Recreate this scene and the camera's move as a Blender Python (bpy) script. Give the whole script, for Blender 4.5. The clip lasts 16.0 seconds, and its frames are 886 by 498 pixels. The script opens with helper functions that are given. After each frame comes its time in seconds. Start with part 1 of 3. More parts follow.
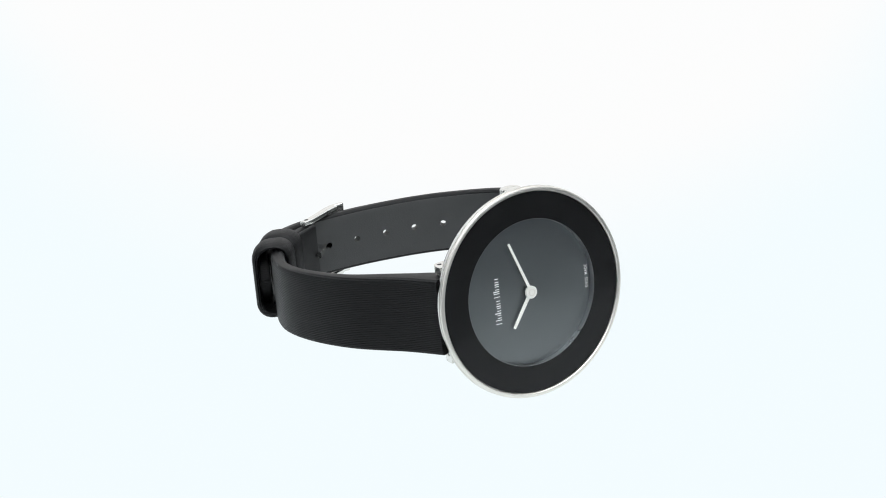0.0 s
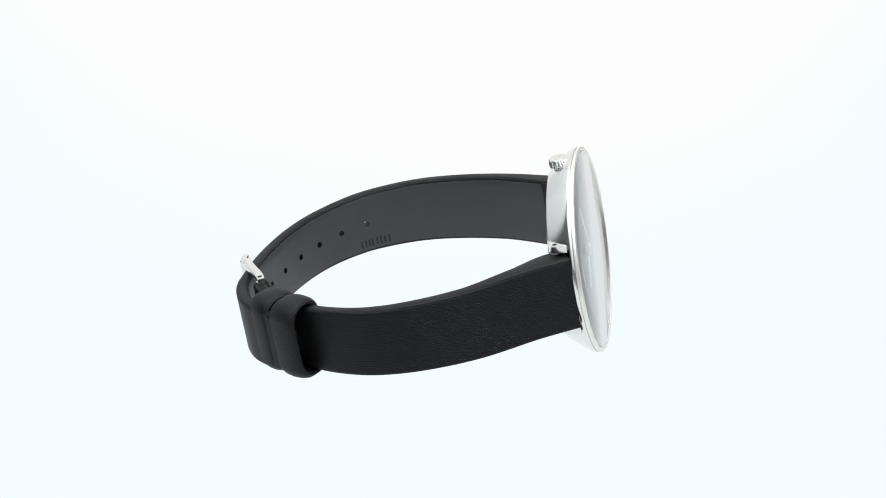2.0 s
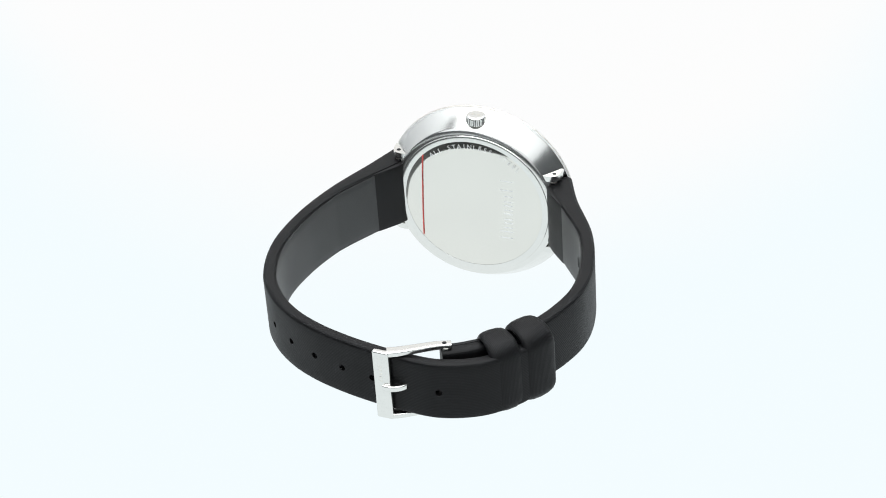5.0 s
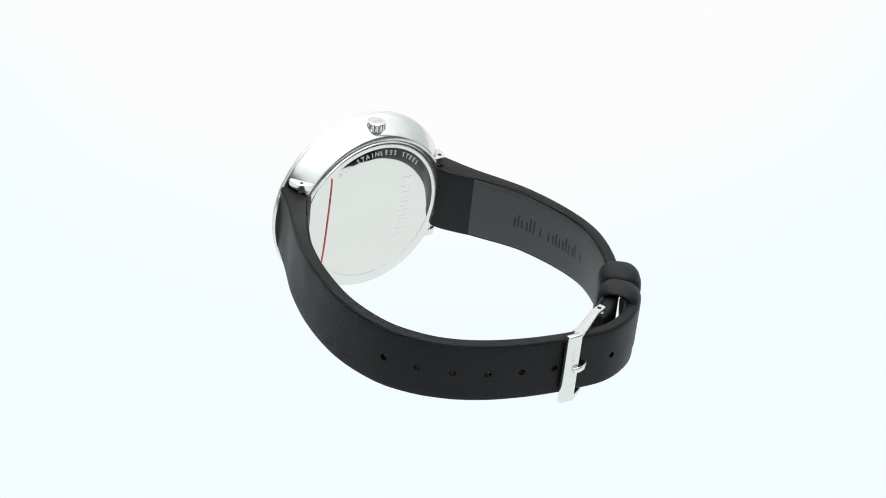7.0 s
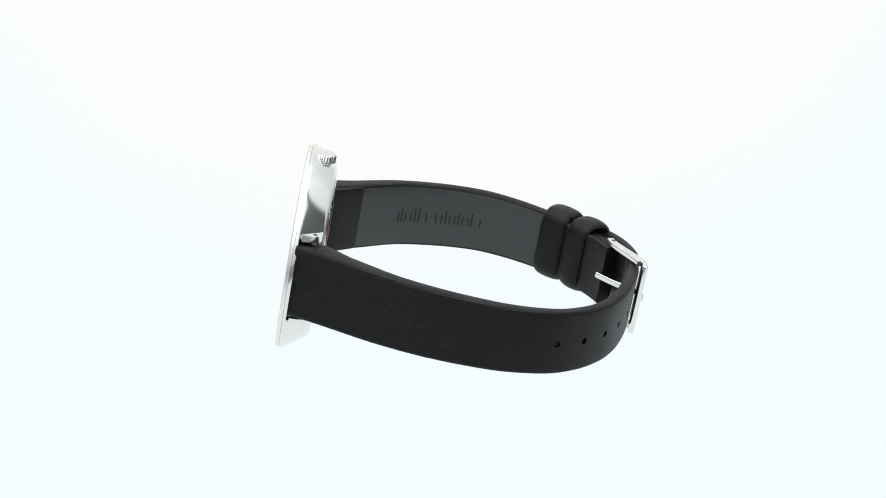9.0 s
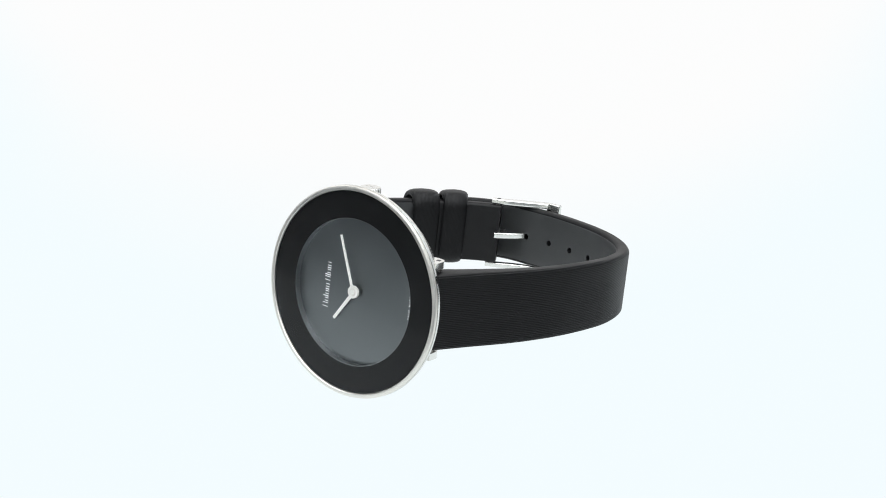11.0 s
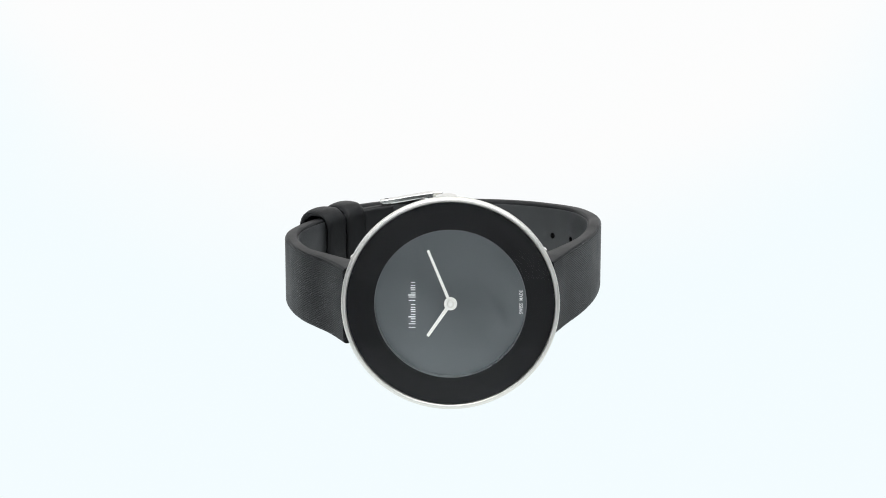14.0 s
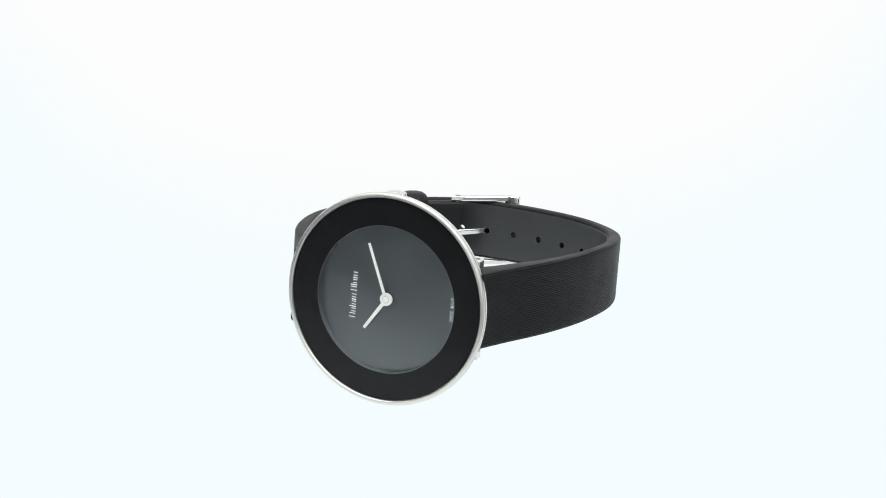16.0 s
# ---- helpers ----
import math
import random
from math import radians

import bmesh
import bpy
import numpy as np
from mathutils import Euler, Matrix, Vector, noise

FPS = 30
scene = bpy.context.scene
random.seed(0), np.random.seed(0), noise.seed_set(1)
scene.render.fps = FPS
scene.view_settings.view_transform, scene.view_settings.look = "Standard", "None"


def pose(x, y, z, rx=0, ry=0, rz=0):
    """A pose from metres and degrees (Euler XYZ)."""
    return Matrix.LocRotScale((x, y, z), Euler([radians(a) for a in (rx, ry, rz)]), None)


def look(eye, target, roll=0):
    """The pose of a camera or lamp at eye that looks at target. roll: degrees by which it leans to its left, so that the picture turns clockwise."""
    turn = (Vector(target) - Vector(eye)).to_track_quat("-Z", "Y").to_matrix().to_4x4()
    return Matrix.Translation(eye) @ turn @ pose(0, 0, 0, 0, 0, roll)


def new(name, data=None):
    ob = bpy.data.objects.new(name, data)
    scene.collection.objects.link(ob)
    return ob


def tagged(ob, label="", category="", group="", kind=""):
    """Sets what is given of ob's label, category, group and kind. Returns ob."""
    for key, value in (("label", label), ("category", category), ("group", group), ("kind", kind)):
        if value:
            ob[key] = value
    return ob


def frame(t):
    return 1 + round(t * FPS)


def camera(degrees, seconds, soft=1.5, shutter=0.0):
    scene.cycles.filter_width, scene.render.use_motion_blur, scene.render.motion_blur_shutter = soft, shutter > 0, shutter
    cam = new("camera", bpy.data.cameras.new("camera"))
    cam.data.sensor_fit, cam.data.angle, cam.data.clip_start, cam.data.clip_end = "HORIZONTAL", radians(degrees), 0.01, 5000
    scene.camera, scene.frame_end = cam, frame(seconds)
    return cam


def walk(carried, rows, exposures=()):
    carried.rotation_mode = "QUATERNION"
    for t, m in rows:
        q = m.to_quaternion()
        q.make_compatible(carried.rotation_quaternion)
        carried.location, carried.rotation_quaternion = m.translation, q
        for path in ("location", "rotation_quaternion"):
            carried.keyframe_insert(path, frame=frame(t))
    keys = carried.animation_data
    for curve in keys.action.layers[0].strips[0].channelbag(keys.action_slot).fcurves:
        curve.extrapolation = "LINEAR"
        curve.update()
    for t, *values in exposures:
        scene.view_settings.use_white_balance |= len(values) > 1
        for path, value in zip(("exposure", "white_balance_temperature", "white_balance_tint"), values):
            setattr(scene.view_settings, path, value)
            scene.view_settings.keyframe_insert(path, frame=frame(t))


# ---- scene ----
# ---- camera: fixed, looking down on a small turntable ----
MM = 0.001
PITCH, REACH, ROLL = radians(23.168), 0.40865, -0.152
cam = camera(22.907, 16.0, soft=1.02)
EYE = (-0.00002, -REACH * math.cos(PITCH), REACH * math.sin(PITCH))
STAND = look(EYE, (-0.00002, 0, 0), ROLL)
walk(cam, [(0.0, STAND), (16.0, STAND)])

# ---- light: a self-lit floor and back inside an added, unseen surround ----
FLOOR_Z = -17.75 * MM
world = bpy.data.worlds.new("world")
scene.world = world
world.use_nodes = True
world.node_tree.nodes["Background"].inputs[0].default_value = (0.05, 0.05, 0.052, 1)
world.node_tree.nodes["Background"].inputs[1].default_value = 1.0


# ---- materials ----
def material(name, base, rough=0.5, metal=0.0, ior=1.45, spec=0.5, grain=0.0, grain_size=2000.0, bump=0.0, vary=0.08):
    """A surface with two scales of variation in colour and roughness, in the thing's own space."""
    m = bpy.data.materials.new(name)
    m.use_nodes = True
    nt = m.node_tree
    b = nt.nodes["Principled BSDF"]
    b.inputs["Metallic"].default_value = metal
    b.inputs["IOR"].default_value = ior
    b.inputs["Specular IOR Level"].default_value = spec
    tc = nt.nodes.new("ShaderNodeTexCoord")
    n1 = nt.nodes.new("ShaderNodeTexNoise")
    n1.inputs["Scale"].default_value = 120
    n1.inputs["Detail"].default_value = 3
    n2 = nt.nodes.new("ShaderNodeTexNoise")
    n2.inputs["Scale"].default_value = grain_size
    n2.inputs["Detail"].default_value = 4
    nt.links.new(tc.outputs["Object"], n1.inputs["Vector"])
    nt.links.new(tc.outputs["Object"], n2.inputs["Vector"])
    add = nt.nodes.new("ShaderNodeMath")
    add.operation = "ADD"
    nt.links.new(n1.outputs["Fac"], add.inputs[0])
    nt.links.new(n2.outputs["Fac"], add.inputs[1])
    mr = nt.nodes.new("ShaderNodeMapRange")
    mr.inputs[1].default_value, mr.inputs[2].default_value = 0.6, 1.4
    mr.inputs[3].default_value, mr.inputs[4].default_value = 1 - vary, 1 + vary
    nt.links.new(add.outputs[0], mr.inputs[0])
    mix = nt.nodes.new("ShaderNodeVectorMath")
    mix.operation = "SCALE"
    mix.inputs[0].default_value = base
    nt.links.new(mr.outputs[0], mix.inputs["Scale"])
    nt.links.new(mix.outputs[0], b.inputs["Base Color"])
    rr = nt.nodes.new("ShaderNodeMapRange")
    rr.inputs[1].default_value, rr.inputs[2].default_value = 0.3, 0.7
    rr.inputs[3].default_value, rr.inputs[4].default_value = rough * 0.88, rough * 1.12
    nt.links.new(n1.outputs["Fac"], rr.inputs[0])
    nt.links.new(rr.outputs[0], b.inputs["Roughness"])
    if bump > 0:
        bp = nt.nodes.new("ShaderNodeBump")
        bp.inputs["Strength"].default_value = bump
        bp.inputs["Distance"].default_value = 0.0001
        nt.links.new(n2.outputs["Fac"], bp.inputs["Height"])
        nt.links.new(bp.outputs[0], b.inputs["Normal"])
    return m


def ribbed(m, per_mm, strength, axis="Z", turn=(0, 0, 0)):
    """Adds fine ribs across the given axis of the thing to a material; bending has flattened them towards the buckle."""
    nt = m.node_tree
    b = nt.nodes["Principled BSDF"]
    tc = nt.nodes.new("ShaderNodeTexCoord")
    wv = nt.nodes.new("ShaderNodeTexWave")
    wv.bands_direction = axis
    wv.inputs["Scale"].default_value = per_mm * 1000 / 20 * 2 * math.pi
    wv.inputs["Distortion"].default_value = 0.12
    wv.inputs["Detail"].default_value = 2
    wv.inputs["Detail Scale"].default_value = 0.3
    spin = nt.nodes.new("ShaderNodeMapping")
    spin.inputs["Rotation"].default_value = [radians(a) for a in turn]
    nt.links.new(tc.outputs["Object"], spin.inputs["Vector"])
    nt.links.new(spin.outputs[0], wv.inputs["Vector"])
    bp = nt.nodes.new("ShaderNodeBump")
    sp = nt.nodes.new("ShaderNodeSeparateXYZ")
    nt.links.new(tc.outputs["Object"], sp.inputs[0])
    wear = nt.nodes.new("ShaderNodeMapRange")
    wear.inputs[1].default_value, wear.inputs[2].default_value = 0.018, 0.058
    wear.inputs[3].default_value, wear.inputs[4].default_value = strength, strength * 0.3
    nt.links.new(sp.outputs[1], wear.inputs[0])
    nt.links.new(wear.outputs[0], bp.inputs["Strength"])
    bp.inputs["Distance"].default_value = 0.0002
    nt.links.new(wv.outputs["Fac"], bp.inputs["Height"])
    old = b.inputs["Normal"].links
    if old:
        nt.links.new(old[0].from_socket, bp.inputs["Normal"])
    nt.links.new(bp.outputs[0], b.inputs["Normal"])
    return m


def glow(name, low, high, strength, z0, z1):
    """Self-lit white: emission painted to shift softly from one white to another along its depth."""
    m = bpy.data.materials.new(name)
    m.use_nodes = True
    nt = m.node_tree
    nt.nodes.remove(nt.nodes["Principled BSDF"])
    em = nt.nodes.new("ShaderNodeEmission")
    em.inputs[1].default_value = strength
    tc = nt.nodes.new("ShaderNodeTexCoord")
    sp = nt.nodes.new("ShaderNodeSeparateXYZ")
    nt.links.new(tc.outputs["Object"], sp.inputs[0])
    ns = nt.nodes.new("ShaderNodeTexNoise")
    ns.inputs["Scale"].default_value = 9
    nt.links.new(tc.outputs["Object"], ns.inputs["Vector"])
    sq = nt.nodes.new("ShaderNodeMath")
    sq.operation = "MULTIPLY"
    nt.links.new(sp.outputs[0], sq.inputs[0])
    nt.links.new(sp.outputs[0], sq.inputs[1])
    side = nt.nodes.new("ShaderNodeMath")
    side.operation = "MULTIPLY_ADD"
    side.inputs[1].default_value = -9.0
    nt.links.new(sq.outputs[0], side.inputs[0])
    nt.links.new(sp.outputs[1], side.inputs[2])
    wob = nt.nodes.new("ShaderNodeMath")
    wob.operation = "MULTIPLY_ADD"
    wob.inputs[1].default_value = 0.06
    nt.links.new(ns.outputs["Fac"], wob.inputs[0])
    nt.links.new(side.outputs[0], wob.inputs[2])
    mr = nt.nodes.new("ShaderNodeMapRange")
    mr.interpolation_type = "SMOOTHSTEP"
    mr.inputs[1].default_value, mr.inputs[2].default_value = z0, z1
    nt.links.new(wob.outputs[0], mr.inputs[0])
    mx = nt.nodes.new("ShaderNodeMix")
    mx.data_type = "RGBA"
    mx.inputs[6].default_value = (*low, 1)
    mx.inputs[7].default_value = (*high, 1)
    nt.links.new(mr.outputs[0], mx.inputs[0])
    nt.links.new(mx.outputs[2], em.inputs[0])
    nt.links.new(em.outputs[0], nt.nodes["Material Output"].inputs[0])
    return m


def clear_glass(name, least, most, rough):
    """Thin clear glass: seen through, with a gloss that rises towards grazing angles."""
    m = bpy.data.materials.new(name)
    m.use_nodes = True
    nt = m.node_tree
    nt.nodes.remove(nt.nodes["Principled BSDF"])
    lw = nt.nodes.new("ShaderNodeLayerWeight")
    lw.inputs["Blend"].default_value = 0.5
    pw = nt.nodes.new("ShaderNodeMath")
    pw.operation = "POWER"
    pw.inputs[1].default_value = 6.0
    ma = nt.nodes.new("ShaderNodeMath")
    ma.operation, ma.use_clamp = "MULTIPLY_ADD", True
    ma.inputs[1].default_value, ma.inputs[2].default_value = most - least, least
    tr = nt.nodes.new("ShaderNodeBsdfTransparent")
    gl = nt.nodes.new("ShaderNodeBsdfGlossy")
    gl.inputs["Roughness"].default_value = rough
    mx = nt.nodes.new("ShaderNodeMixShader")
    nt.links.new(lw.outputs["Facing"], pw.inputs[0])
    nt.links.new(pw.outputs[0], ma.inputs[0])
    nt.links.new(ma.outputs[0], mx.inputs[0])
    nt.links.new(tr.outputs[0], mx.inputs[1])
    nt.links.new(gl.outputs[0], mx.inputs[2])
    nt.links.new(mx.outputs[0], nt.nodes["Material Output"].inputs[0])
    return m


STEEL = material("polished_steel", (0.80, 0.795, 0.765), rough=0.18, metal=1.0, vary=0.03, grain_size=900)
STEEL_SATIN = material("satin_steel", (0.84, 0.815, 0.76), rough=0.38, metal=1.0, vary=0.04, grain_size=3000)
STEEL_DARK = material("case_back_steel", (0.80, 0.785, 0.735), rough=0.06, metal=1.0, vary=0.02)
SILVER = material("silver_hand_metal", (0.93, 0.92, 0.87), rough=0.4, metal=0.1, vary=0.03)
GLASS = clear_glass("crystal_glass", 0.006, 2.6, 0.02)
CLEAR = clear_glass("clear_inner_face", 0.0, 0.0, 0.02)
RING_BLACK = material("black_print_and_gap_shade", (0.006, 0.006, 0.0065), rough=0.35, spec=0.3, vary=0.1)
DIAL_GREY = material("slate_grey_dial_metal", (0.21, 0.225, 0.233), rough=0.36, metal=1.0, vary=0.04, grain_size=5000)
PRINT = material("silver_print", (0.93, 0.94, 0.95), rough=0.5, vary=0.03)
PRINT_DIM = material("dim_white_print", (0.95, 0.96, 0.96), rough=0.6, vary=0.03)
EDGE_METAL = material("dark_bevel_metal", (0.34, 0.35, 0.355), rough=0.3, metal=1.0, vary=0.03)
ENGRAVED = material("engraved_bright_steel", (0.9, 0.9, 0.9), rough=0.35, metal=1.0, vary=0.02)
CLEAR_FILM = clear_glass("clear_film", 0.0, 0.4, 0.1)
RED = material("red_printed_line", (0.66, 0.1, 0.085), rough=0.5, vary=0.05)
LEATHER = ribbed(material("black_ribbed_leather", (0.0034, 0.0034, 0.0039), rough=0.48, spec=0.25, vary=0.15, grain_size=2600, bump=0.25), 3.0, 0.38, turn=(0, 2.5, 0))
KEEPER_LEATHER = ribbed(material("black_keeper_leather", (0.0034, 0.0034, 0.0039), rough=0.48, spec=0.25, vary=0.15, grain_size=2600, bump=0.25), 3.6, 0.5, "X", (0, 0, -50.0))
LINING = material("dark_grey_nubuck_lining", (0.030, 0.0312, 0.032), rough=0.44, spec=0.58, vary=0.1, grain_size=4200, bump=0.35)
LINING_END = material("black_lining_end", (0.006, 0.006, 0.0065), rough=0.5, spec=0.3, vary=0.1, grain_size=3000, bump=0.3)
EMBOSS = material("embossed_dark_leather", (0.014, 0.015, 0.016), rough=0.5, spec=0.3, vary=0.1)
HOLE_DARK = material("hole_wall_leather", (0.008, 0.008, 0.008), rough=0.7, spec=0.2, vary=0.1)
# Emission stands in for the lit white floor, soft tint shift included.
SWEEP = glow("self_lit_white_sweep", (0.90, 0.975, 1.0), (0.978, 0.98, 0.98), 1.0, 0.02, 0.13)
# Added overhead light, out of view, for steel, hands and print.
PANEL = glow("added_roof_glow", (0.95, 0.98, 1.0), (0.97, 0.985, 1.0), 3.4, 0.0, 0.5)
# Greys and whites of the added surround, set by what the watch reflects.
CURTAIN = material("grey_surround", (0.085, 0.09, 0.094), rough=0.9, vary=0.06, grain_size=40)
DARK_STRIP = material("black_reflection_strip", (0.02, 0.02, 0.02), rough=0.7, vary=0.1)
CLOTH = material("white_surround", (0.8, 0.81, 0.82), rough=0.9, vary=0.04, grain_size=40)


# ---- building helpers ----
def finish(bm, name, mat, smooth=True):
    bmesh.ops.recalc_face_normals(bm, faces=bm.faces)
    me = bpy.data.meshes.new(name)
    bm.to_mesh(me)
    bm.free()
    me.materials.append(mat)
    if smooth:
        me.polygons.foreach_set("use_smooth", [True] * len(me.polygons))
        me.set_sharp_from_angle(angle=radians(38))
    return me


def part(name, bm, mat, parent, label="", smooth=True):
    ob = new(name, finish(bm, name, mat, smooth))
    ob.parent = parent
    return tagged(ob, label)


def structure(name, bm, mat, label, category, smooth=False):
    return tagged(new(name, finish(bm, name, mat, smooth)), label, category, kind="structure")


def box(bm, x0, x1, y0, y1, z0, z1, m=Matrix()):
    """A box given in millimetres."""
    r = bmesh.ops.create_cube(bm, size=1.0)
    place = Matrix.Translation(Vector((x0 + x1, y0 + y1, z0 + z1)) * 0.5 * MM) @ Matrix.Diagonal(((x1 - x0) * MM, (y1 - y0) * MM, (z1 - z0) * MM, 1))
    bmesh.ops.transform(bm, matrix=m @ place, verts=r["verts"])
    return r["verts"]


def bevel_all(bm, w, seg=2):
    bmesh.ops.bevel(bm, geom=[e for e in bm.edges if e.calc_face_angle(0) > 0.5], offset=w * MM, segments=seg, profile=0.5, affect="EDGES", clamp_overlap=True)


def lathe(profile, seg=128, axis="y", centre=(0, 0, 0), closed=True):
    """Turns a profile of (radius, along) in millimetres about an axis through centre."""
    bm = bmesh.new()
    rings = []
    for r, a in profile:
        ring = []
        for i in range(seg if r > 1e-6 else 1):
            u = 2 * math.pi * i / seg
            c, s = r * math.cos(u), r * math.sin(u)
            p = (c, a, s) if axis == "y" else ((c, s, a) if axis == "z" else (a, c, s))
            ring.append(bm.verts.new((Vector(p) + Vector(centre)) * MM))
        rings.append(ring)
    pairs = list(zip(rings, rings[1:]))
    if closed and len(rings[0]) > 1 and len(rings[-1]) > 1:
        pairs.append((rings[-1], rings[0]))
    for a, b in pairs:
        for i in range(seg):
            j = (i + 1) % seg
            if len(a) == 1:
                bm.faces.new((a[0], b[i], b[j]))
            elif len(b) == 1:
                bm.faces.new((a[i], a[j], b[0]))
            else:
                bm.faces.new((a[i], a[j], b[j], b[i]))
    return bm


def spline(points, step=0.6):
    """A smooth curve through points of the strap's plane, sampled evenly: places, tangents and length run."""
    P = [Vector(p) for p in points]
    P = [2 * P[0] - P[1]] + P + [2 * P[-1] - P[-2]]
    raw = []
    for i in range(1, len(P) - 2):
        a, b, c, d = P[i - 1:i + 3]
        for k in range(24):
            t = k / 24
            raw.append(0.5 * ((2 * b) + (c - a) * t + (2 * a - 5 * b + 4 * c - d) * t * t + (3 * b - a - 3 * c + d) * t ** 3))
    raw.append(P[-2])
    run = [0.0]
    for a, b in zip(raw, raw[1:]):
        run.append(run[-1] + (b - a).length)
    n = max(2, int(run[-1] / step))
    xs = np.interp(np.linspace(0, run[-1], n), run, [p.x for p in raw])
    ys = np.interp(np.linspace(0, run[-1], n), run, [p.y for p in raw])
    tx, ty = np.gradient(xs), np.gradient(ys)
    ln = np.hypot(tx, ty)
    return xs, ys, tx / ln, ty / ln, np.linspace(0, run[-1], n)


def sweep(curve, section, out_sign, s0=0.0, s1=None):
    """Sweeps section(s, length) -> [(depth, height)] along a strap curve; depth runs inwards from the outer face."""
    xs, ys, tx, ty, run = curve
    s1 = run[-1] if s1 is None else s1
    ss = np.unique(np.concatenate([[s0, s1], run[(run > s0) & (run < s1)]]))
    bm = bmesh.new()
    rings = []
    for s in ss:
        x, y = np.interp(s, run, xs), np.interp(s, run, ys)
        a, b = np.interp(s, run, tx), np.interp(s, run, ty)
        nx, ny = out_sign * b, -out_sign * a
        rings.append([bm.verts.new(Vector((x - nx * d, y - ny * d, h)) * MM) for d, h in section(s, run[-1])])
    for p, q in zip(rings, rings[1:]):
        for i in range(len(p)):
            j = (i + 1) % len(p)
            bm.faces.new((p[i], p[j], q[j], q[i]))
    bm.faces.new(rings[0])
    bm.faces.new(rings[-1])
    return bm


def rounded(d0, d1, h, r, n=4):
    """A rounded rectangle between two depths, of half height h."""
    r = min(r, (d1 - d0) / 2 * 0.98, h * 0.98)
    pts = []
    flat = [k * (h - r) for k in (0.75, 0.45, 0.2, 0.0, -0.2, -0.45, -0.75)]
    for cx, cz, a0 in ((d1 - r, h - r, 0), (d0 + r, h - r, 90), (d0 + r, -h + r, 180), (d1 - r, -h + r, 270)):
        for k in range(n + 1):
            u = radians(a0 + 90 * k / n)
            pts.append((cx + r * math.cos(u), cz + r * math.sin(u)))
        if a0 == 90:
            pts += [(d0, z) for z in flat]
        if a0 == 270:
            pts += [(d1, -z) for z in flat]
    return pts


def at(curve, s, out_sign):
    """The frame of a strap curve at a length run: place, tangent, outward normal."""
    xs, ys, tx, ty, run = curve
    p = Vector((np.interp(s, run, xs), np.interp(s, run, ys), 0))
    t = Vector((np.interp(s, run, tx), np.interp(s, run, ty), 0)).normalized()
    return p, t, Vector((out_sign * t.y, -out_sign * t.x, 0))


def seat(p, t, n):
    """A matrix whose x runs along the strap, y inwards, z up, at a place in millimetres."""
    m = Matrix((t, -n, Vector((0, 0, 1)))).transposed().to_4x4()
    return Matrix.Translation(p * MM) @ m


def lettering(text, size, parent, name, mat, m, width=None, label="", bold=-0.012):
    """Raised lettering in the built-in font as a mesh; size in millimetres."""
    cu = bpy.data.curves.new(name, "FONT")
    cu.body, cu.size, cu.align_x, cu.align_y = text, 1.0, "CENTER", "CENTER"
    cu.extrude, cu.offset, cu.space_character = 0.01, bold, 1.12
    cu.resolution_u = 3
    tmp = new(name, cu)
    bpy.context.view_layer.update()
    me = bpy.data.meshes.new_from_object(tmp.evaluated_get(bpy.context.evaluated_depsgraph_get()))
    bpy.data.objects.remove(tmp)
    xs = [v.co.x for v in me.vertices]
    k = size * MM if width is None else width * MM / (max(xs) - min(xs))
    me.transform(m @ Matrix.Diagonal((k, size * MM, size * MM, 1)))
    me.materials.clear()
    me.materials.append(mat)
    ob = new(name, me)
    ob.parent = parent
    return tagged(ob, label)


